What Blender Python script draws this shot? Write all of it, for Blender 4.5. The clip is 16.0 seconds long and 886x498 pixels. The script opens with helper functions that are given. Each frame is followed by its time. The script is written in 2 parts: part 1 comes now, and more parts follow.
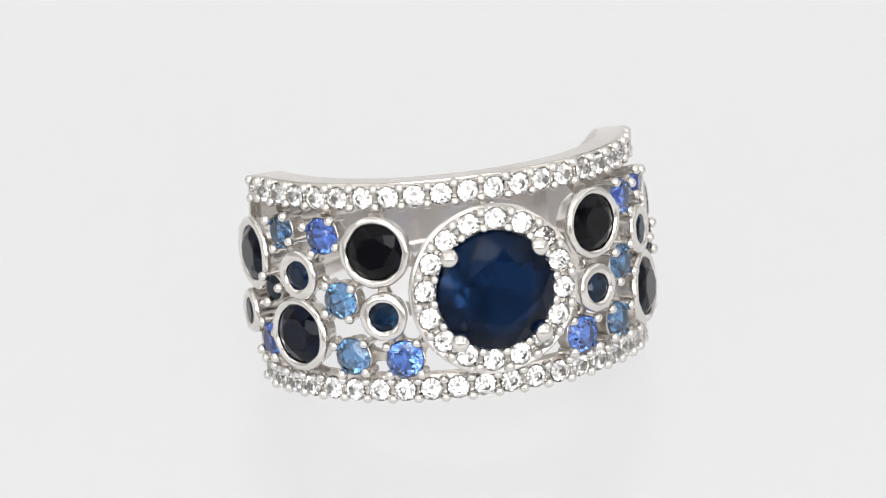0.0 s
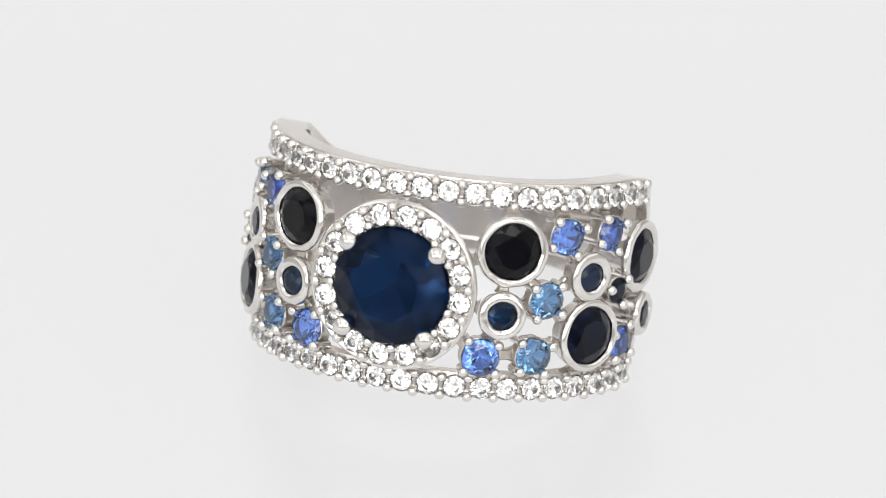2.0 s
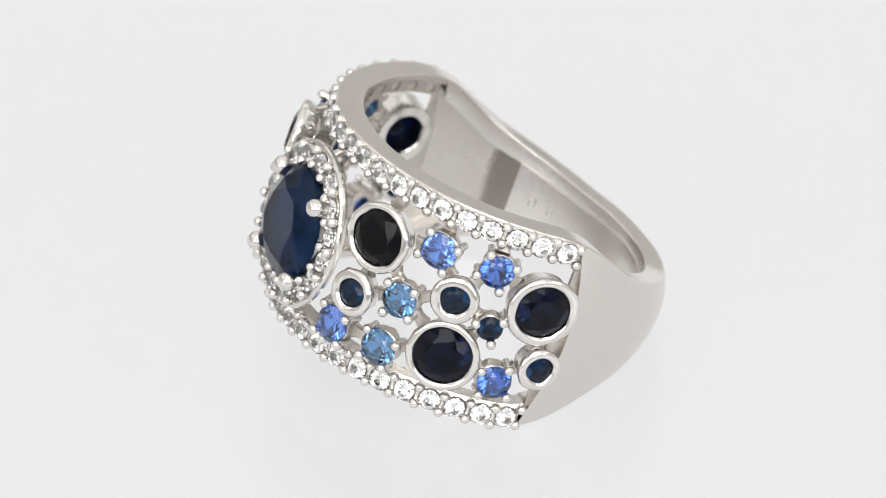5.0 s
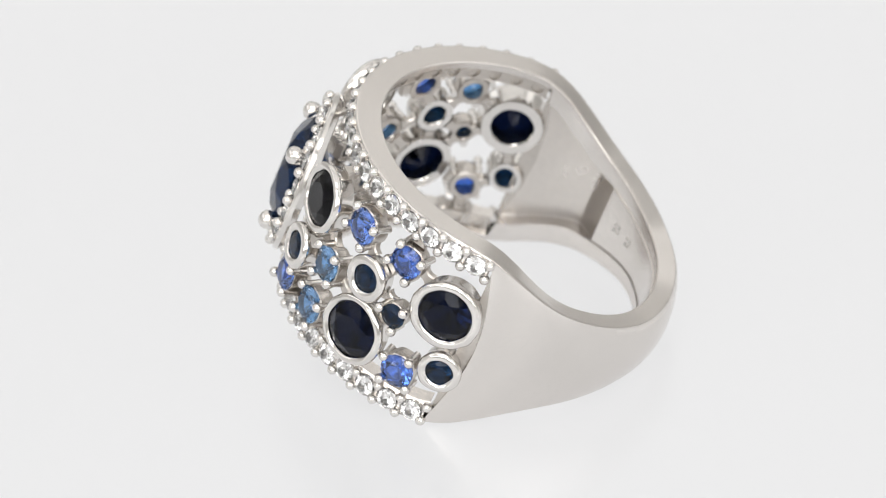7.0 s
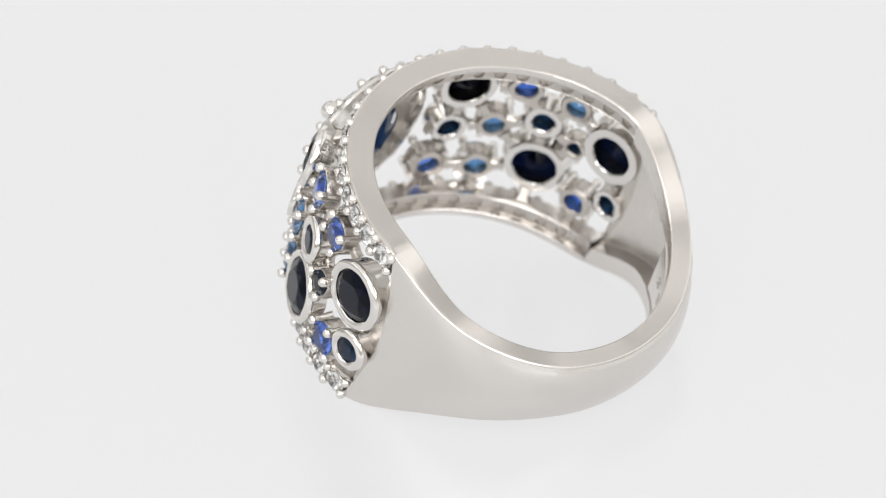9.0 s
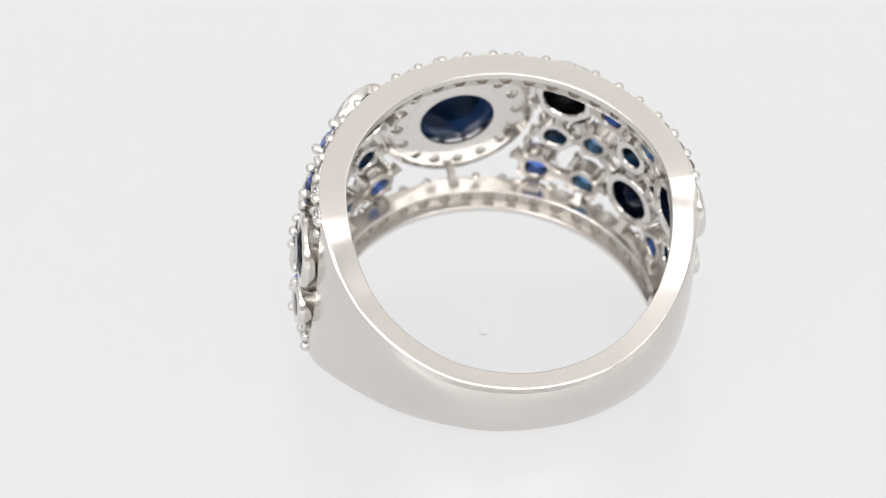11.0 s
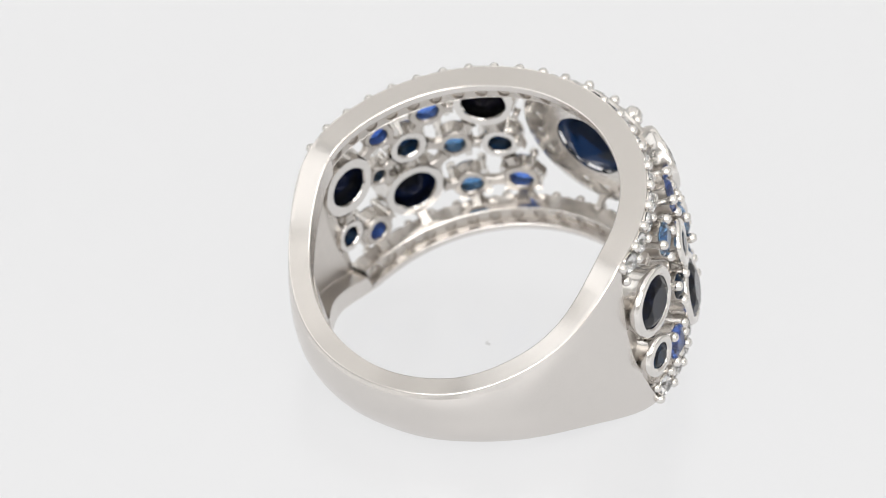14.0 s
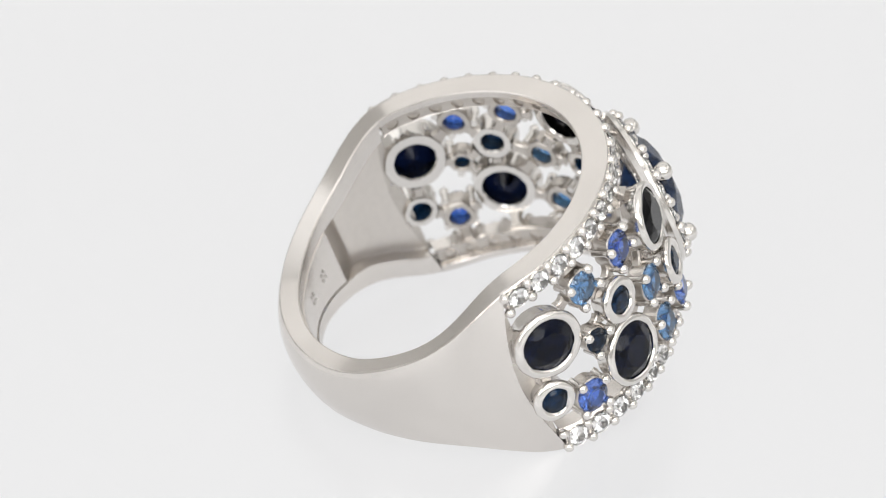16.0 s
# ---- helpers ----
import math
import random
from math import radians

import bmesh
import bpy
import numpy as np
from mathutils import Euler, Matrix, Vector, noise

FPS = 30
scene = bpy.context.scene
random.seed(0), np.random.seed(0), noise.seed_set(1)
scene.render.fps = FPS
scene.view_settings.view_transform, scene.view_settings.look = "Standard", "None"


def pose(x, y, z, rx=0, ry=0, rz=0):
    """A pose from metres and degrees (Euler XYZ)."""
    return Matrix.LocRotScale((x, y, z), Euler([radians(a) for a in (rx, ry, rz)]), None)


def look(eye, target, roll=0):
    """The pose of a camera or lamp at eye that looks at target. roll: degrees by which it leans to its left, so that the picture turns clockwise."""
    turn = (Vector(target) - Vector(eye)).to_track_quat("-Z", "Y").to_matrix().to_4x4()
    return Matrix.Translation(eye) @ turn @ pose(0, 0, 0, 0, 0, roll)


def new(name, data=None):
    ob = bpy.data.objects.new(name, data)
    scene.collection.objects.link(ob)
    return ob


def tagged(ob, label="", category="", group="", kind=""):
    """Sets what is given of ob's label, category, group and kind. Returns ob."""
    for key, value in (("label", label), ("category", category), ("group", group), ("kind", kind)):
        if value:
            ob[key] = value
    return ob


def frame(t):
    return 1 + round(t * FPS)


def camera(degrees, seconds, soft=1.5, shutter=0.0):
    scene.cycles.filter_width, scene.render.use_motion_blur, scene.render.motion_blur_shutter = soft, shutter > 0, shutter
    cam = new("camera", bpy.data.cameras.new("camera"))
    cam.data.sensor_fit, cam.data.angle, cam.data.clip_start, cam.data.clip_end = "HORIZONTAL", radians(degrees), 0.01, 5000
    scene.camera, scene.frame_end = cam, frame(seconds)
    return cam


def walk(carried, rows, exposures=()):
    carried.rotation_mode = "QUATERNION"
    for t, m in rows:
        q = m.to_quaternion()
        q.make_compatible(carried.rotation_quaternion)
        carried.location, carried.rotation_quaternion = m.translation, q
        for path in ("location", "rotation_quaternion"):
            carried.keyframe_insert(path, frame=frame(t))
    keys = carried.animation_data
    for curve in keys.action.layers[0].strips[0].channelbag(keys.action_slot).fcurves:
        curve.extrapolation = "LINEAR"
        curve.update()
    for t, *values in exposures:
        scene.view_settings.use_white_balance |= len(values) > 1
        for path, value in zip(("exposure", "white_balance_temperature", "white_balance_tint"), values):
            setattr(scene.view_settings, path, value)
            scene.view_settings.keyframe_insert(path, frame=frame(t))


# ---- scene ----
# One drawing unit of the ring is 0.0292 mm, so that its inner width comes to 17.3 mm.
U = 0.0292e-3
ELEV = radians(31.33)
DIST = 12818 * U
GROUND = -190.0

# ---- camera: stands still, looks down at the turntable ----
cam = camera(7.0, 16.0, soft=1.0)
AIM = Vector((-52.1 * U, 0.0, -GROUND * U))
EYE = AIM + DIST * Vector((0.0, -math.cos(ELEV), math.sin(ELEV)))
cam.data.dof.use_dof, cam.data.dof.focus_distance, cam.data.dof.aperture_fstop = True, DIST - 235 * U, 60.0
walk(cam, [(0.0, look(EYE, AIM)), (16.0, look(EYE, AIM))])

# ---- light: unseen soft panels above and round a white plate with added glow ----
scene.view_settings.exposure = -0.18
world = bpy.data.worlds.new("studio")
world.use_nodes = True
world.node_tree.nodes["Background"].inputs[0].default_value = (0.9, 0.95, 1.0, 1)
world.node_tree.nodes["Background"].inputs[1].default_value = 0.3
scene.world = world


def soft_panel(name, at, target, sx, sy, watts, colour):
    lamp = bpy.data.lights.new(name, "AREA")
    lamp.shape, lamp.size, lamp.size_y, lamp.energy, lamp.color = "RECTANGLE", sx, sy, watts, colour
    ob = new(name, lamp)
    ob.matrix_basis = look(at, target)
    return ob


soft_panel("softbox_top", (0.0, 0.0, 0.76), (0, 0.0, 0), 0.9, 0.9, 1.5, (1.0, 0.995, 0.985))
soft_panel("softbox_west", (-0.56, 0.0, 0.45), (0, 0.0, 0.1), 0.9, 0.45, 1.2, (0.98, 0.99, 1.0))
soft_panel("softbox_east", (0.56, 0.0, 0.45), (0, 0.0, 0.1), 0.9, 0.45, 1.1, (1.0, 0.995, 0.985))
soft_panel("softbox_north", (0.0, 0.56, 0.45), (0, 0.0, 0.1), 0.9, 0.45, 0.8, (1.0, 0.995, 0.99))
soft_panel("softbox_south", (0.0, -0.76, 0.50), (0, 0.0, 0.0), 1.0, 0.5, 1.7, (1.0, 0.995, 0.99))
# Unseen strips added on the camera's side for sparkle in metal and diamonds.
for x, y, z, length in ((-0.24, -0.70, 0.36, 0.34), (0.24, -0.70, 0.36, 0.34), (-0.46, -0.55, 0.26, 0.3), (0.46, -0.55, 0.26, 0.3), (0.0, -0.62, 0.66, 0.5), (0.0, -0.28, 0.72, 0.6)):
    soft_panel("sparkle_strip", (x, y, z), (0, 0.0, 0.0), length, 0.16, 2.1 * length, (1.0, 0.995, 0.985))


# ---- materials ----
def material(name, base, rough, metal=0.0, **more):
    m = bpy.data.materials.new(name)
    m.use_nodes = True
    b = m.node_tree.nodes["Principled BSDF"]
    b.inputs["Base Color"].default_value = (*base, 1)
    b.inputs["Roughness"].default_value = rough
    b.inputs["Metallic"].default_value = metal
    for key, value in more.items():
        b.inputs[key.replace("_", " ")].default_value = value
    return m


def vary(m, scale, rough_lo, rough_hi, bump=0.0, dist=0.0, detail=4.0, dark=0.0):
    """Uneven gloss, fine relief and slight tone by two scales of noise in object space."""
    t = m.node_tree
    n, l = t.nodes, t.links
    b = n["Principled BSDF"]
    co = n.new("ShaderNodeTexCoord")
    a = n.new("ShaderNodeTexNoise")
    a.inputs["Scale"].default_value, a.inputs["Detail"].default_value = scale, detail
    c = n.new("ShaderNodeTexNoise")
    c.inputs["Scale"].default_value, c.inputs["Detail"].default_value = scale * 9, 3.0
    l.new(co.outputs["Object"], a.inputs["Vector"])
    l.new(co.outputs["Object"], c.inputs["Vector"])
    r = n.new("ShaderNodeMapRange")
    r.inputs["From Min"].default_value, r.inputs["From Max"].default_value = 0.3, 0.7
    r.inputs["To Min"].default_value, r.inputs["To Max"].default_value = rough_lo, rough_hi
    l.new(a.outputs["Fac"], r.inputs["Value"])
    l.new(r.outputs["Result"], b.inputs["Roughness"])
    if bump:
        p = n.new("ShaderNodeBump")
        p.inputs["Strength"].default_value, p.inputs["Distance"].default_value = bump, dist
        l.new(c.outputs["Fac"], p.inputs["Height"])
        l.new(p.outputs["Normal"], b.inputs["Normal"])
    if dark:
        base = tuple(b.inputs["Base Color"].default_value)
        mix = n.new("ShaderNodeMix")
        mix.data_type = "RGBA"
        mix.inputs["A"].default_value = base
        mix.inputs["B"].default_value = (*[v * (1 - dark) for v in base[:3]], 1)
        l.new(c.outputs["Fac"], mix.inputs["Factor"])
        l.new(mix.outputs["Result"], b.inputs["Base Color"])
    return m


GOLD = vary(material("white_gold", (0.75, 0.727, 0.70), 0.1, 1.0), 350, 0.12, 0.22, 0.06, 2e-5, dark=0.04)
SATIN = vary(material("white_gold_satin", (0.725, 0.693, 0.663), 0.2, 1.0), 260, 0.20, 0.27, 0.05, 2e-5, dark=0.04)
CAST = vary(material("white_gold_cast", (0.63, 0.592, 0.552), 0.25, 1.0), 500, 0.2, 0.4, 0.3, 3e-5, dark=0.2)
CAST_SMOOTH = vary(material("white_gold_cast_smooth", (0.72, 0.682, 0.643), 0.25, 1.0), 300, 0.26, 0.36, 0.2, 3e-5, dark=0.1)
DIAMOND = material("diamond", (0.94, 0.94, 0.94), 0.0, IOR=2.1, Transmission_Weight=1.0)


def sapphire(name, base, clear=0.85, ior=1.77, gloss=1.0, rough=0.02):
    m = material(name, base, rough, IOR=ior, Transmission_Weight=clear, Specular_IOR_Level=0.1, Specular_Tint=(gloss, gloss, gloss, 1))
    t = m.node_tree
    b = t.nodes["Principled BSDF"]
    co, noi, mix = t.nodes.new("ShaderNodeTexCoord"), t.nodes.new("ShaderNodeTexNoise"), t.nodes.new("ShaderNodeMix")
    noi.inputs["Scale"].default_value, noi.inputs["Detail"].default_value = 600, 3
    mix.data_type = "RGBA"
    mix.inputs["A"].default_value = (*[v * 0.75 for v in base], 1)
    mix.inputs["B"].default_value = (*[min(1, v * 1.3) for v in base], 1)
    t.links.new(co.outputs["Object"], noi.inputs["Vector"])
    t.links.new(noi.outputs["Fac"], mix.inputs["Factor"])
    t.links.new(mix.outputs["Result"], b.inputs["Base Color"])
    return m


NAVY = sapphire("sapphire_navy", (0.0055, 0.025, 0.082), 0.86, 1.55, 0.2, 0.11)
INK = sapphire("sapphire_ink", (0.0025, 0.0022, 0.005), 0.9, 1.55, 0.3)
DUSK = sapphire("sapphire_dusk", (0.002, 0.0045, 0.019), 0.95, 1.6, 0.25)
MIDNIGHT = sapphire("sapphire_midnight", (0.0028, 0.021, 0.062), 0.95, 1.62, 0.4)
BLUE = sapphire("sapphire_blue", (0.13, 0.27, 0.85), 1.0, 1.7)
ROYAL = sapphire("sapphire_royal", (0.065, 0.165, 0.62), 1.0, 1.7)
TEAL = sapphire("sapphire_teal", (0.12, 0.29, 0.56), 1.0, 1.7)
# The plate's white is mostly added emission, which also thins shadows on it.
ACRYLIC = vary(material("glowing_acrylic", (0.06, 0.0605, 0.061), 0.2, IOR=1.45, Emission_Color=(0.980, 0.979, 0.986, 1), Emission_Strength=0.822), 18, 0.23, 0.27, 0.02, 5e-5)
FABRIC = vary(material("white_fabric", (0.62, 0.612, 0.60), 0.9), 30, 0.85, 0.95, 0.2, 2e-4, dark=0.04)
ETCH = material("etched_mark", (0.64, 0.62, 0.59), 0.35, 1.0)


# ---- helpers for meshes ----
def part(name, bm, mat, parent=None, label="", smooth=None, at=None):
    """Links a bmesh, drawn in units, as one mesh object under a thing or part."""
    me = bpy.data.meshes.new(name)
    bmesh.ops.scale(bm, vec=(U, U, U), verts=bm.verts)
    bmesh.ops.recalc_face_normals(bm, faces=bm.faces)
    bm.to_mesh(me)
    bm.free()
    me.materials.append(mat)
    if smooth is not None:
        me.polygons.foreach_set("use_smooth", [True] * len(me.polygons))
        me.set_sharp_from_angle(angle=radians(smooth))
    return put(name, me, parent, at, label)


def put(name, me, parent=None, at=None, label=""):
    ob = new(name, me)
    ob.parent = parent
    if at is not None:
        ob.matrix_basis = at
    return tagged(ob, label=label)


def lathe(profile, n=40, closed=True, bm=None):
    """A turned body from (radius, height) pairs; a closed profile makes a ring. It may be added to bm."""
    bm = bm or bmesh.new()
    rows = []
    for k in range(n):
        a = 2 * math.pi * k / n
        rows.append([bm.verts.new((r * math.cos(a), r * math.sin(a), z)) for r, z in profile])
    m = len(profile)
    for k in range(n):
        p, q = rows[k], rows[(k + 1) % n]
        for i in range(m if closed else m - 1):
            j = (i + 1) % m
            bm.faces.new((p[i], q[i], q[j], p[j]))
    if not closed:
        bmesh.ops.remove_doubles(bm, verts=bm.verts, dist=1e-4)
    return bm


def brilliant(r, crown=0.32, pavilion=0.84, table=0.56, girdle=0.05, lower=0.26):
    """A round brilliant: table, stars, kites, upper halves, thin girdle, lower halves, pavilion mains."""
    bm = bmesh.new()
    half = math.cos(math.pi / 8)

    def ring(rad, z, n, turn):
        for k in range(n):
            a = 2 * math.pi * (k + turn) / n
            bm.verts.new((r * rad * math.cos(a), r * rad * math.sin(a), r * z))
    mid = table + (1 - table) * 0.44
    ring(table, crown, 8, 0.0)
    ring(mid, crown * (1 - (mid * half - table) / (1 - table)), 8, 0.5)
    ring(1.0, 0.0, 16, 0.0)
    ring(1.0, -girdle, 16, 0.0)
    ring(lower, -girdle - pavilion * (1 - lower * half), 8, 0.5)
    bm.verts.new((0, 0, -r * (girdle + pavilion)))
    bmesh.ops.convex_hull(bm, input=bm.verts)
    bmesh.ops.dissolve_limit(bm, angle_limit=radians(1.0), verts=bm.verts, edges=bm.edges)
    return bm


def ball(r, stretch=1.0, u=14, v=9):
    bm = bmesh.new()
    bmesh.ops.create_uvsphere(bm, u_segments=u, v_segments=v, radius=r, matrix=Matrix.Diagonal((1, 1, stretch, 1)))
    return bm


def step(x, xs, ys):
    return float(np.interp(x, xs, ys))


def unit(m):
    """A pose in drawing units turned into metres."""
    return Matrix.Translation(m.translation * U) @ m.to_3x3().to_4x4()


def radial(phi, z, r):
    """A seat on the ring: its z axis points away from the ring's axis, its y axis up along it."""
    a = radians(phi)
    out = Vector((math.sin(a), -math.cos(a), 0))
    side = Vector((0, 0, 1)).cross(out)
    m = Matrix((side, Vector((0, 0, 1)), out)).transposed().to_4x4()
    m.translation = out * r + Vector((0, 0, z))
    return m


# ---- the place ----
def sheet(name, x0, x1, y0, y1, z0, z1, mat, label):
    bm = bmesh.new()
    bmesh.ops.create_cube(bm, size=1.0)
    for v in bm.verts:
        v.co = Vector(((x0 + x1) / 2 + v.co.x * (x1 - x0), (y0 + y1) / 2 + v.co.y * (y1 - y0), (z0 + z1) / 2 + v.co.z * (z1 - z0))) / U
    return tagged(part(name, bm, mat), label, "wall", kind="structure")


sheet("floor", -0.6, 0.6, -0.9, 0.6, -0.03, -0.008, FABRIC, "off-white cloth floor of the photo booth")
sheet("wall_north", -0.6, 0.6, 0.6, 0.61, -0.03, 0.8, FABRIC, "off-white cloth back of the photo booth")
sheet("wall_south", -0.6, 0.6, -0.91, -0.9, -0.03, 0.8, FABRIC, "off-white cloth front of the photo booth")
sheet("wall_west", -0.61, -0.6, -0.9, 0.6, -0.03, 0.8, FABRIC, "off-white cloth side of the photo booth")
sheet("wall_east", 0.6, 0.61, -0.9, 0.6, -0.03, 0.8, FABRIC, "off-white cloth side of the photo booth")
sheet("ceiling", -0.6, 0.6, -0.9, 0.6, 0.8, 0.81, FABRIC, "off-white cloth top of the photo booth")

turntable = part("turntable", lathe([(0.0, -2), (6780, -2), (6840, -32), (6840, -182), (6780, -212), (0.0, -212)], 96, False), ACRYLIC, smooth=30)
tagged(turntable, "round white acrylic turntable plate with an added even glow, turning slowly", "turntable")

# Fine dust on the plate.
def dust(x, y, length, turn):
    bm = bmesh.new()
    bmesh.ops.create_cube(bm, size=1.0, matrix=Matrix.Translation((x, y, -1.4)) @ Matrix.Rotation(turn, 4, "Z") @ Matrix.Diagonal((length, 1.4, 1.0, 1)))
    part("dust_speck", bm, DUST, turntable, "tiny pale fibre of dust")


DUST = material("dust", (0.62, 0.61, 0.58), 0.9, Transmission_Weight=0.5)
for x, y, length, turn in ((-26, -12, 9, 0.3), (-20, -18, 5, 1.9)):
    dust(x, y, length, turn)

# ---- the ring ----
ring = new("finger_ring")
tagged(ring, "wide white gold ring set with dark blue sapphires and small diamonds", "ring")


def table(xs, ys, soft):
    """A smoothed curve over 0 to 180 degrees, even about both ends."""
    grid = np.arange(-40, 221)
    y = np.interp(180 - abs(180 - abs(grid)), xs, ys)
    k = np.exp(-0.5 * (np.arange(-20, 21) / soft) ** 2)
    y = np.convolve(np.pad(y, 20, mode="edge"), k / k.sum(), "valid")
    return lambda p: float(np.interp(p, grid, y))


outer = table([0, 80, 92, 100, 110, 120, 135, 150, 180], [338, 340, 337, 333, 328, 324, 321, 319, 315], 5.0)
dome = table([0, 88, 100, 120, 140, 160, 180], [3, 3, 6, 12, 16, 16, 14], 5.0)
half_height = table([0, 40, 74, 80, 86, 92, 100, 110, 120, 135, 150, 180], [191, 190, 189, 188, 186, 174, 150, 119, 99, 80, 65, 59], 4.0)


def rim_height(p, sign):
    """The lower rim sits a little further out than the upper one at the front."""
    return half_height(p) + (0 if sign > 0 else 6 * math.cos(radians(min(p, 90))))



inner = table([0, 60, 90, 110, 130, 155, 180], [288, 289, 289, 287, 283, 280, 279], 6.0)


def sweep(start, end, n, section, lead=0.0, bm=None, split=0):
    """A body swept round the ring's axis; section(angle) lists (radius, height) pairs. It may be added to bm.
    split: how many of the pairs run down the outside; the ends are then closed from outside to inside."""
    bm = bm or bmesh.new()
    rows = []
    for k in range(n + 1):
        p = start + (end - start) * k / n
        pts = section(abs((p + 180) % 360 - 180))
        ease = lead * (max(0, 1 - k / 10) - max(0, 1 - (n - k) / 10))
        rows.append([])
        for r, z in pts:
            a = radians(p + ease * math.cos(min(1.0, abs(z) / 172) * math.pi / 2))
            rows[-1].append(bm.verts.new((r * math.sin(a), -r * math.cos(a), z)))
    m = len(rows[0])
    for p, q in zip(rows, rows[1:]):
        for i in range(m):
            bm.faces.new((p[i], p[(i + 1) % m], q[(i + 1) % m], q[i]))
    for row in (rows[0], rows[-1]):
        if not split:
            bmesh.ops.triangulate(bm, faces=[bm.faces.new(row)])
            continue
        far, near = row[:split], row[split:][::-1]
        i = j = 0
        while i < len(far) - 1 or j < len(near) - 1:
            if j == len(near) - 1 or i < len(far) - 1 and far[i + 1].co.z >= near[j + 1].co.z:
                bm.faces.new((far[i], far[i + 1], near[j]))
                i += 1
            else:
                bm.faces.new((far[i], near[j + 1], near[j]))
                j += 1
    return bm


def shank_section(p):
    ro, ri, h = outer(p), inner(p), half_height(p)
    rec = max(ri + 0.5, 322 - (322 - ri) * step(p, [114.5, 124.5], [0, 1]))
    lip = h - step(p, [88, 112, 126, 180], [42, 40, 30, 18])
    top = [(ri + 0.8, h - 0.8), (ri + 2.5, h), (ri + 6, h), (ro - 10, h), (ro - 3.4, h), (ro - 1.6, h - 0.5), (ro - 0.4, h - 1.7), (ro, h - 3.4)]
    d = dome(p)
    belly = [(ro + d * (1 - k * k), h * k) for k in (0.86, 0.72, 0.54, 0.36, 0.18, 0.0, -0.18, -0.36, -0.54, -0.72, -0.86)]
    low = [(r, -z) for r, z in reversed(top)]
    ins = [(ri, -h + 2.5), (ri, -lip - 3), (ri + 0.4, -lip), (rec - 2, -lip + 1), (rec, -lip + 5), (rec, -lip * 0.5), (rec, 0), (rec, lip * 0.5), (rec, lip - 5), (rec - 2, lip - 1), (ri + 0.4, lip), (ri, lip + 3), (ri, h - 2.5)]
    return top + belly + low + ins


shank = part("shank", sweep(87.4, 272.6, 160, shank_section, 5.6, split=27), SATIN, ring, "smooth polished tapering shank, left as cast in its hollow", 14)
shank.data.materials.append(CAST_SMOOTH)
for poly in shank.data.polygons:
    c = poly.center / U
    flat = Vector((c.x, c.y, 0)).normalized()
    if abs(math.hypot(c.x, c.y) - 321) < 4 and poly.normal.dot(flat) < -0.5 or poly.normal.dot(flat) < -0.2 and abs(poly.normal.dot(flat)) < 0.95:
        poly.material_index = 1


def ledge_section(p):
    return [(323.5, 146), (325, 148), (329, 148), (331, 146), (331, -146), (329, -148), (325, -148), (323.5, -146)]


for start in (88.2, -96.0):
    part("ledge", sweep(start, start + 7.8, 8, ledge_section), CAST, ring, "cast ledge behind the last settings", 30)


def holed(place, cells, hole, drop, n=16, cup=0.0):
    """A strip of cells, each with a round hole: place(u, v, d) maps the strip to space, d into the wall."""
    bm = bmesh.new()
    for u0, u1, v0, v1, scale in cells:
        uc, vc = (u0 + u1) / 2, (v0 + v1) / 2
        rim, lip, deep = [], [], []
        for k in range(n):
            a = 2 * math.pi * k / n
            c, s = math.cos(a), math.sin(a)
            big = max(abs(c), abs(s))
            rim.append(bm.verts.new(place(uc + c / big * (u1 - u0) / 2, vc + s / big * (v1 - v0) / 2, 0)))
            lip.append(bm.verts.new(place(uc + c * hole / scale, vc + s * hole, 0)))
            deep.append(bm.verts.new(place(uc + c * hole * 0.9 / scale, vc + s * hole * 0.9, drop)))
        tip = bm.verts.new(place(uc, vc, cup)) if cup else None
        for k in range(n):
            j = (k + 1) % n
            if cup:
                bm.faces.new((deep[k], deep[j], tip))
            bm.faces.new((rim[k], rim[j], lip[j], lip[k]))
            bm.faces.new((lip[k], lip[j], deep[j], deep[k]))
    bmesh.ops.remove_doubles(bm, verts=bm.verts, dist=0.05)
    return bm


# Worn stamps inside the shank, too small to read.
for p0 in (133.5, 145.5, -134.0, -142.0):
    for k in range(2):
        for row in range(2):
            p, z = p0 + 2.1 * k, 6 - 11 * row + random.uniform(-2, 2)
            r0 = inner(abs(p)) - 0.4
            m = radial(p, z, r0)
            bm = bmesh.new()
            bmesh.ops.create_cube(bm, size=1.0, matrix=m @ Matrix.Diagonal((4.5, 7 - 3 * ((k + row) % 2), 1.2, 1)))
            part("stamp", bm, ETCH, ring, "worn stamped mark")


STEP = 7.9
INSET = {1: 25, -1: 20}


def rim_section(sign, inner_wall):
    """The outer lip of a rim, or the thin wall on the other side of its row of stones."""
    def section(p):
        ro, ri, h = outer(p), inner(p), rim_height(p, sign)
        lo, mid = h - 44, h - INSET[sign]
        pts = [(ro - 5, lo), (302, lo), (300, lo + 1), (301, lo + 2.2), (ro - 4, mid - 16.5), (ro - 2, mid - 17.2)]
        if not inner_wall:
            pts = [(ri + 0.8, h - 0.8), (ri + 2.5, h), (ri + 6, h), (ro - 10, h), (ro - 5, h), (ro - 2.6, h - 0.6), (ro - 1.5, h - 2.6), (ro - 2, mid + 17.2), (ro - 4, mid + 16.5), (ro - 25, mid + 16), (306, lo + 30), (300, lo + 28), (ri + 1, lo + 30), (ri, lo + 31), (ri, h - 2.5)]
        return [(r, sign * z) for r, z in pts]
    return section


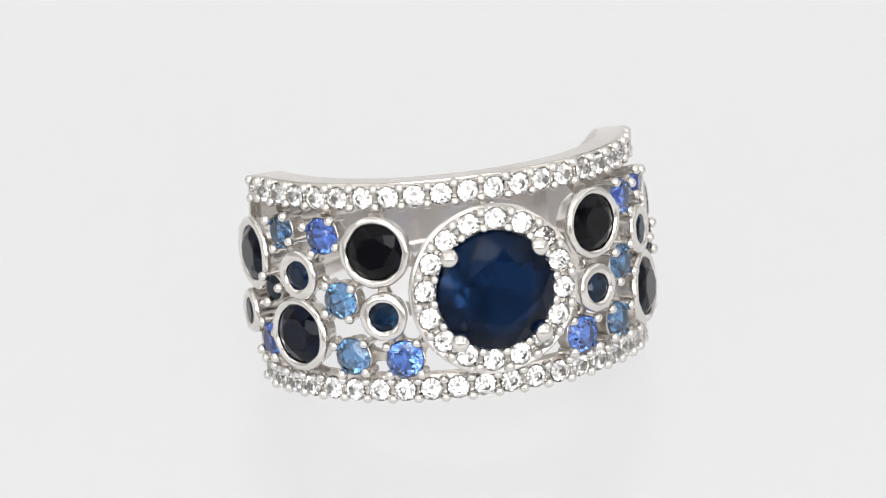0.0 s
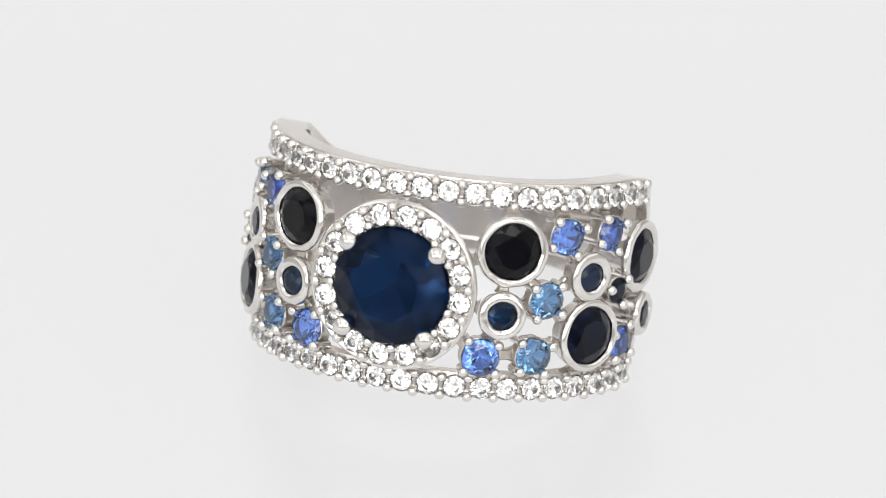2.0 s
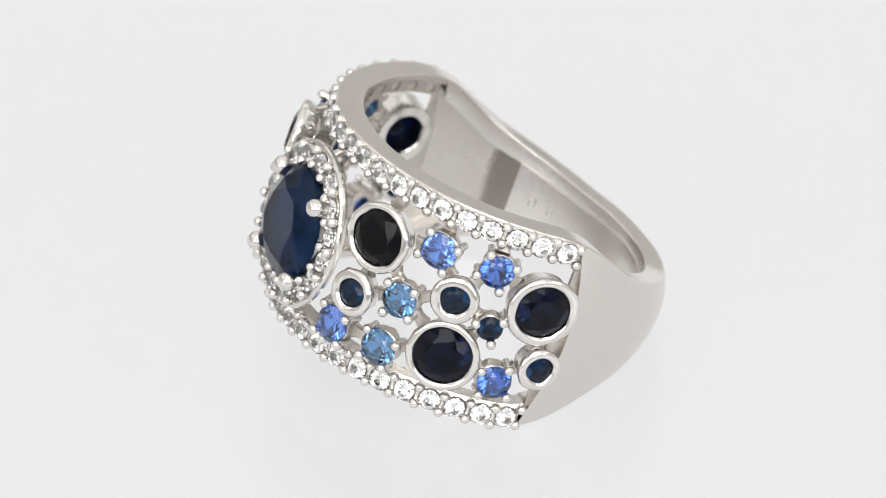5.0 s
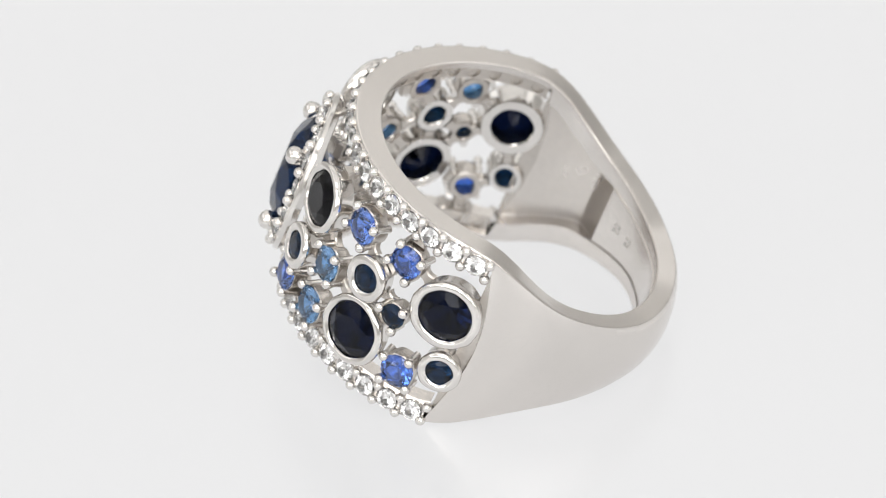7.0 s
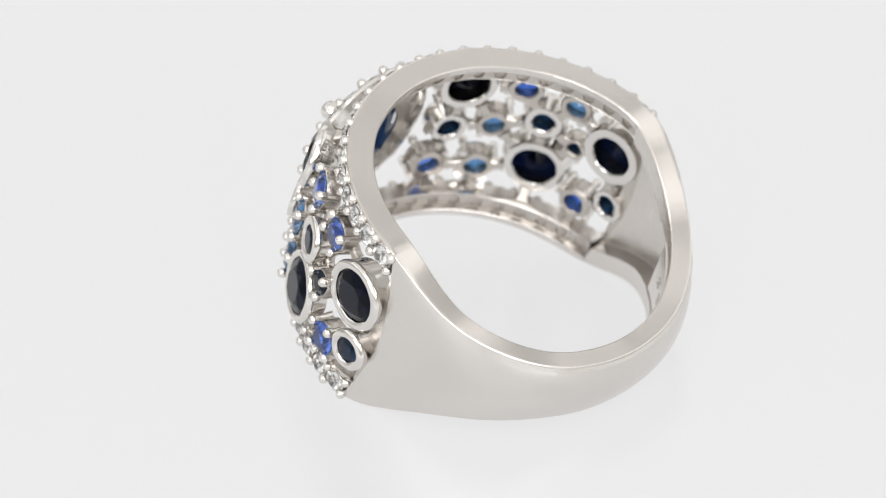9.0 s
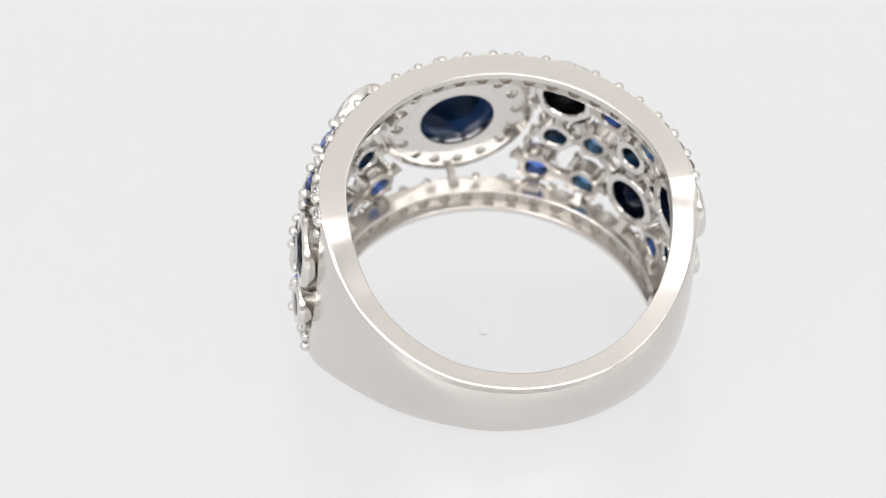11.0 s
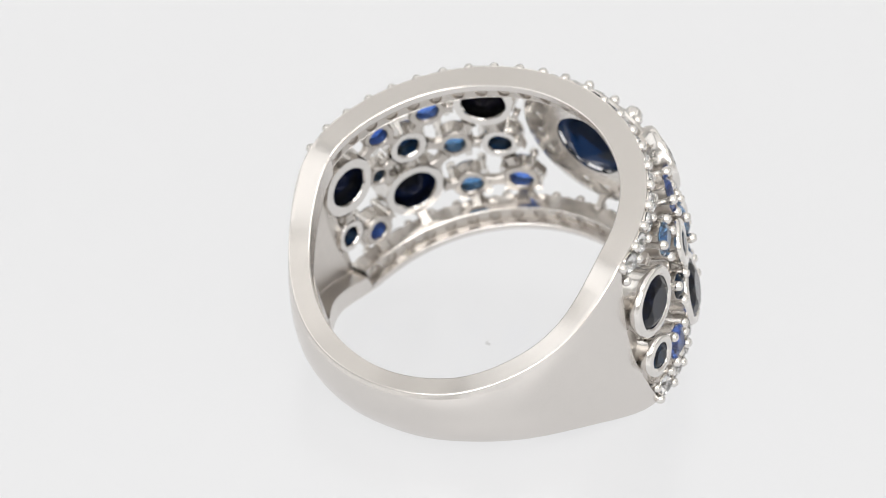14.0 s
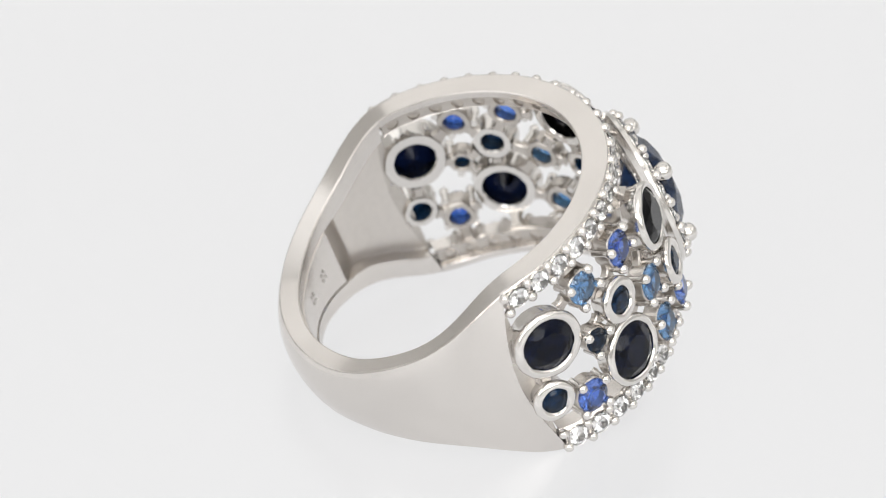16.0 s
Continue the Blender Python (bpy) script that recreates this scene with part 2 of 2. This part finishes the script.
def rim(name, sign):
    bm = sweep(-87.4, 87.4, 140, rim_section(sign, False))
    sweep(-87.4, 87.4, 140, rim_section(sign, True), bm=bm)
    return part(name, bm, SATIN, ring, "polished rim set with a row of diamonds", 14)


upper_rim = rim("upper_rim", 1)
lower_rim = rim("lower_rim", -1)

for body, sign in ((upper_rim, 1), (lower_rim, -1)):
    def inside(u, v, d, sign=sign):
        a, r = radians(u), 300.5 + d
        return (r * math.sin(a), -r * math.cos(a), sign * (rim_height(abs(u), sign) - 44 + v))
    cells = [(STEP * k, STEP * k + STEP, 1, 28, 5.24) for k in range(-11, 11)]
    part("seat_strip", holed(inside, cells, 11.5, 5, cup=9), CAST, body, "inner strip with a round hole behind each diamond", 30)

    def outside(u, v, d, sign=sign):
        a, r = radians(u), outer(abs(u)) - 2.5 - d
        return (r * math.sin(a), -r * math.cos(a), sign * (rim_height(abs(u), sign) - INSET[sign] + v))
    cells = [(STEP * k, STEP * k + STEP, -17, 17, 5.9) for k in range(-11, 11)]
    part("setting_strip", holed(outside, cells, 15.8, 15, 20), GOLD, body, "outer strip with a drilled seat for each diamond", 30)

# Rows of small diamonds with a pair of bead prongs at every gap.
first = part("diamond", brilliant(18.8, 0.30, 0.80, 0.54), DIAMOND, upper_rim)
DIA = first.data
bpy.data.objects.remove(first)
first = part("bead", ball(9.4, 1.05), GOLD, upper_rim, smooth=60)
BEAD = first.data
bpy.data.objects.remove(first)
first = part("collet", lathe([(18.2, -1), (20.8, -0.5), (21.0, 1.6), (20.2, 2.6), (19.4, 2.2), (18.0, 0.2)], 20), GOLD, upper_rim, smooth=30)
COLLET = first.data
bpy.data.objects.remove(first)
for body, sign in ((upper_rim, 1), (lower_rim, -1)):
    for k in range(-11, 11):
        p = (k + 0.5) * STEP
        z = sign * (rim_height(abs(p), sign) - INSET[sign])
        spin = pose(0, 0, 0, random.uniform(-4, 4), random.uniform(-4, 4), random.uniform(0, 360))
        put("diamond", DIA, body, unit(radial(p, z, outer(abs(p)) + 2 + random.uniform(-1, 1)) @ spin))
        put("collet", COLLET, body, unit(radial(p, z, outer(abs(p)) - 2)))
    for k in range(-11, 12):
        p = k * STEP
        for off in (-15.5, 15.5):
            z = sign * (rim_height(abs(p), sign) - INSET[sign]) + off + random.uniform(-1, 1)
            put("bead", BEAD, body, unit(radial(p + random.uniform(-0.15, 0.15), z, outer(abs(p)) + 1.2)))


# Stones in collars (bezels) and stones in four-prong baskets.
def bezel_mesh(r, R, depth):
    return lathe([(r - 1.5, -1), (r - 1.2, 3), (r + 0.5, 4.5), (r + 2.5, 6), (r + 5, 6.4), (R - 5, 5.6), (R - 2.5, 4), (R - 0.8, 1.2), (R, -3), (R - 1.5, -9), (R - 6, -19), (R - 8, -depth + 4), (R - 10, -depth), (r * 0.75 + 2, -depth), (r * 0.75, -depth + 3), (r * 0.80, -depth + 8), (r - 3, -10)], 48)


def hand_made(bm, r, amount):
    """Slight unevenness of hand-set metal."""
    for v in bm.verts:
        n = noise.noise(v.co * 0.05 + Vector((r, 3.1, 0)))
        k = 1 + amount * n / max(1.0, math.hypot(v.co.x, v.co.y))
        v.co.x, v.co.y, v.co.z = v.co.x * k, v.co.y * k, v.co.z + 0.5 * amount * noise.noise(v.co * 0.06)
    return bm


def basket_mesh(r, depth):
    return lathe([(r - 4, -4), (r - 1, -2), (r + 1.5, -4), (r + 1, -12), (r, -22), (r - 1, -depth + 3), (r - 3, -depth), (r * 0.56 + 2, -depth), (r * 0.56, -depth + 3), (r * 0.66, -depth + 7), (r - 7, -13)], 36)


meshes = {}


def shared(key, make):
    if key not in meshes:
        tmp = make()
        meshes[key] = tmp.data
        bpy.data.objects.remove(tmp)
    return meshes[key]


# angle from the front, height, radius of the girdle, stone radius, collar radius (0: prongs), stone
STONES = [
    (30.9, 78, 381, 51, 64, INK), (58.4, -75, 366, 53, 66, DUSK), (81.1, 51, 356, 50, 66, DUSK),
    (29.7, -35, 386, 27, 43, MIDNIGHT), (56.3, 31, 369, 27, 44, MIDNIGHT), (86.0, -57, 360, 25, 40, MIDNIGHT),
    (42.4, -9, 374, 32, 0, TEAL), (25.6, -115, 369, 34, 0, BLUE), (40.9, -110, 365, 33, 0, TEAL),
    (47.6, 102, 363, 33, 0, BLUE), (64.6, 102, 355, 31, 0, ROYAL), (68.0, 1, 366, 23, 0, MIDNIGHT), (74.9, -100, 354, 31, 0, ROYAL)]
PRONGS = {6: (50, 140, 238, 322), 7: (40, 130, 222, 318), 8: (32, 138, 225, 305), 9: (26, 130, 208, 302), 10: (30, 126, 204, 295), 11: (49, 172, 292), 12: (63, 150, 232, 325)}
seats = []
for side in (1, -1):
    for i, (p, z, r, rs, rb, mat) in enumerate(STONES):
        depth = {2: 44, 5: 46, 12: 38}.get(i, 35 if rb else 33)
        if side < 0 and i in (9, 10):
            mat = {9: ROYAL, 10: TEAL}[i]
        m = radial(side * p, z, r)
        spin = Matrix.Rotation(radians(37 * i + 11 * side), 4, "Z")
        seats.append((m, rb or rs + 3, depth))
        if rb:
            holder = put("bezel", shared(("bezel", rs, rb, depth), lambda: part("bezel", hand_made(bezel_mesh(rs, rb, depth), rs, 2.0), GOLD, smooth=35)), ring, unit(m), "polished round collar holding a dark sapphire")
            put("sapphire", shared(("stone", rs, mat.name), lambda: part("sapphire", brilliant(rs, 0.25, 0.70, 0.58), mat)), holder, spin)
        else:
            holder = put("basket", shared(("basket", rs, depth), lambda: part("basket", hand_made(basket_mesh(rs, depth), rs, 4.0), CAST, smooth=35)), ring, unit(m), "small open prong setting")
            put("sapphire", shared(("stone", rs, mat.name), lambda: part("sapphire", brilliant(rs, 0.30, 0.74, 0.54), mat)), holder, spin)
            for turn in PRONGS[i]:
                a = radians(turn if side > 0 else 180 - turn)
                foot = Vector((math.cos(a) * (rs + 4), math.sin(a) * (rs + 4), 0))
                prong = shared("prong", lambda: part("prong", lathe([(0, 16), (4.5, 15), (8, 11.5), (9.3, 7), (9, 2), (7, -3), (6, -9), (7, -30), (0, -30)], 14, False), GOLD, smooth=50))
                put("prong", prong, holder, Matrix.Translation(foot * U))

# ---- the centre stone in its halo ----
CEN = radial(0, -5, 374)
halo_bm = lathe([(100, -4), (104, -1), (107, -3), (106.5, -14), (93, -22), (92, -24), (68, -24), (67, -20), (99, -12)], 72)
lathe([(141, -3), (145, -2), (148, -3), (150, -6), (150, -12), (140, -22), (128.5, -24), (128, -22), (140, -14)], 72, bm=halo_bm)
halo = part("halo", halo_bm, GOLD, ring, "round halo plate set with diamonds", 30, unit(CEN))
part("sapphire", brilliant(102, 0.26, 0.62, 0.58, lower=0.42), NAVY, halo, "large round dark blue sapphire", at=Matrix.Translation((0, 0, 13 * U)) @ Matrix.Rotation(0.2, 4, "Z"))
for k in range(16):
    a = radians(84.4 + 22.5 * k)
    for_stone = Matrix.Translation(Vector((math.cos(a) * 124, math.sin(a) * 124, 2)) * U)
    put("diamond", DIA, halo, for_stone @ pose(0, 0, 0, random.uniform(-4, 4), random.uniform(-4, 4), 97 * k))
    put("collet", COLLET, halo, Matrix.Translation(Vector((math.cos(a) * 124, math.sin(a) * 124, -2.6)) * U))
    b = a + radians(11.25)
    for rad in (110, 138):
        put("bead", BEAD, halo, Matrix.Translation(Vector((math.cos(b) * rad, math.sin(b) * rad, 5)) * U))
part("setting_strip", holed(lambda u, v, d: (math.cos(radians(u)) * v, math.sin(radians(u)) * v, -3.2 - d), [(84.4 - 11.25 + 22.5 * k, 84.4 + 11.25 + 22.5 * k, 106.5, 141.5, 2.16) for k in range(16)], 16.6, 14, 20), GOLD, halo, "face of the halo with a drilled seat for each diamond", 30)
part("seat_strip", holed(lambda u, v, d: (math.cos(radians(u)) * v, math.sin(radians(u)) * v, -23.6 + d), [(84.4 - 11.25 + 22.5 * k, 84.4 + 11.25 + 22.5 * k, 91.5, 129, 1.92) for k in range(16)], 11.5, 7, cup=13), GOLD, halo, "back of the halo with a round hole behind each diamond", 30)
claw_bm = lathe([(0, 40), (9, 38), (15, 33), (17.5, 25), (16.5, 16), (12, 5), (9, -10), (9, -22), (0, -22)], 18, False)
claw = part("claw", claw_bm, GOLD, halo, "large rounded claw", 50)
CLAW = claw.data
bpy.data.objects.remove(claw)
for sx, sz in ((80, 69), (-80, 69), (74, -80), (-74, -80)):
    put("claw", CLAW, halo, Matrix.Translation(Vector((sx, sz, 0)) * U), "large rounded claw")
seats.append((CEN, 146, 24))

# ---- flat cast webs that tie the settings to each other and to the rims ----
def web(a, b, wide, thick):
    """A flat bar from a to b, waisted in the middle; its broad side faces the ring's axis."""
    a, b = Vector(a), Vector(b)
    along = (b - a).normalized()
    out = Vector(((a.x + b.x) / 2, (a.y + b.y) / 2, 0)).normalized()
    side = along.cross(out).normalized()
    out = side.cross(along)
    bm = bmesh.new()
    rows = []
    for k in range(5):
        u = k / 4
        w, h, e = wide * (0.42 + 0.2 * (2 * u - 1) ** 2), thick / 2, 2.5
        c = a.lerp(b, u)
        rows.append([bm.verts.new(c + side * x + out * y) for x, y in ((-w, -h + e), (-w + e, -h), (w - e, -h), (w, -h + e), (w, h - e), (w - e, h), (-w + e, h), (-w, h - e))])
    for p, q in zip(rows, rows[1:]):
        for i in range(8):
            bm.faces.new((p[i], p[(i + 1) % 8], q[(i + 1) % 8], q[i]))
    bm.faces.new(rows[0])
    bm.faces.new(rows[-1])
    return bm


for i in range(len(seats)):
    for j in range(i):
        (ma, ra, da), (mb, rb, db) = seats[i], seats[j]
        a, b = ma @ Vector((0, 0, 9 - da)), mb @ Vector((0, 0, 9 - db))
        d = (b - a).length
        if d - ra - rb < 20:
            w = (b - a) / d
            a2, b2 = a + w * (ra - 7), b - w * (rb - 7)
            if (b2 - a2).dot(w) > 3:
                part("web", web(a2, b2, 22, 15), CAST, ring, smooth=40)
    m, r, dep = seats[i]
    if i == len(seats) - 1:
        for sign in (1, -1):
            part("web", web((0, -354, -5 + sign * 136), (0, -326, sign * 156), 16, 10), CAST, ring, smooth=40)
    c = m @ Vector((0, 0, 9 - dep))
    for sign in ((1, -1) if i < len(seats) - 1 else ()):
        edge = sign * 150
        if abs(edge - c.z) < r + 30:
            flat = math.hypot(c.x, c.y)
            to = 316 / flat
            part("web", web((c.x, c.y, c.z + sign * (r - 6)), (c.x * to, c.y * to, edge + sign * 3), 22, 15), CAST, ring, smooth=40)


# ---- motion: the turntable carries the ring round ----
def motions():
    lift = [0.26, 0.18, 0.12, 0.02, -0.04, -0.06, -0.1, -0.05, -0.03, -0.04, 0.02, 0.08, 0.13, 0.17, 0.2, 0.19, 0.14, 0.06, 0.04, 0.03, 0.02, 0.03, 0.04, 0.05, 0.06, 0.02, 0.05, -0.01, -0.09, -0.12, -0.19, -0.19, -0.22]
    drift = [-0.34, -0.25, -0.25, -0.25, -0.21, -0.25, -0.35, -0.48, -0.5, -0.39, -0.21, 0.01, 0.23, 0.44, 0.62, 0.73, 0.77, 0.71, 0.64, 0.6, 0.56, 0.52, 0.46, 0.37, 0.23, 0.13, 0.01, -0.2, -0.46, -0.67, -0.74, -0.73, -0.74]
    seat = Matrix.Translation((-43.3 * U, 39.0 * U, 165.3 * U)) @ pose(0, 0, 0, -20.42, 0, 0) @ pose(0, 0, 0, 0, -0.13, 0)
    ring_rows, plate_rows = [], []
    for k, (up, more) in enumerate(zip(lift, drift)):
        t = 0.5 * k
        turn = pose(0, 0, up * 1e-3, 0, 0, 14.92 - 16.515 * t + more)
        plate_rows.append((t, turn))
        ring_rows.append((t, turn @ seat))
    walk(ring, ring_rows)
    walk(turntable, plate_rows)


motions()
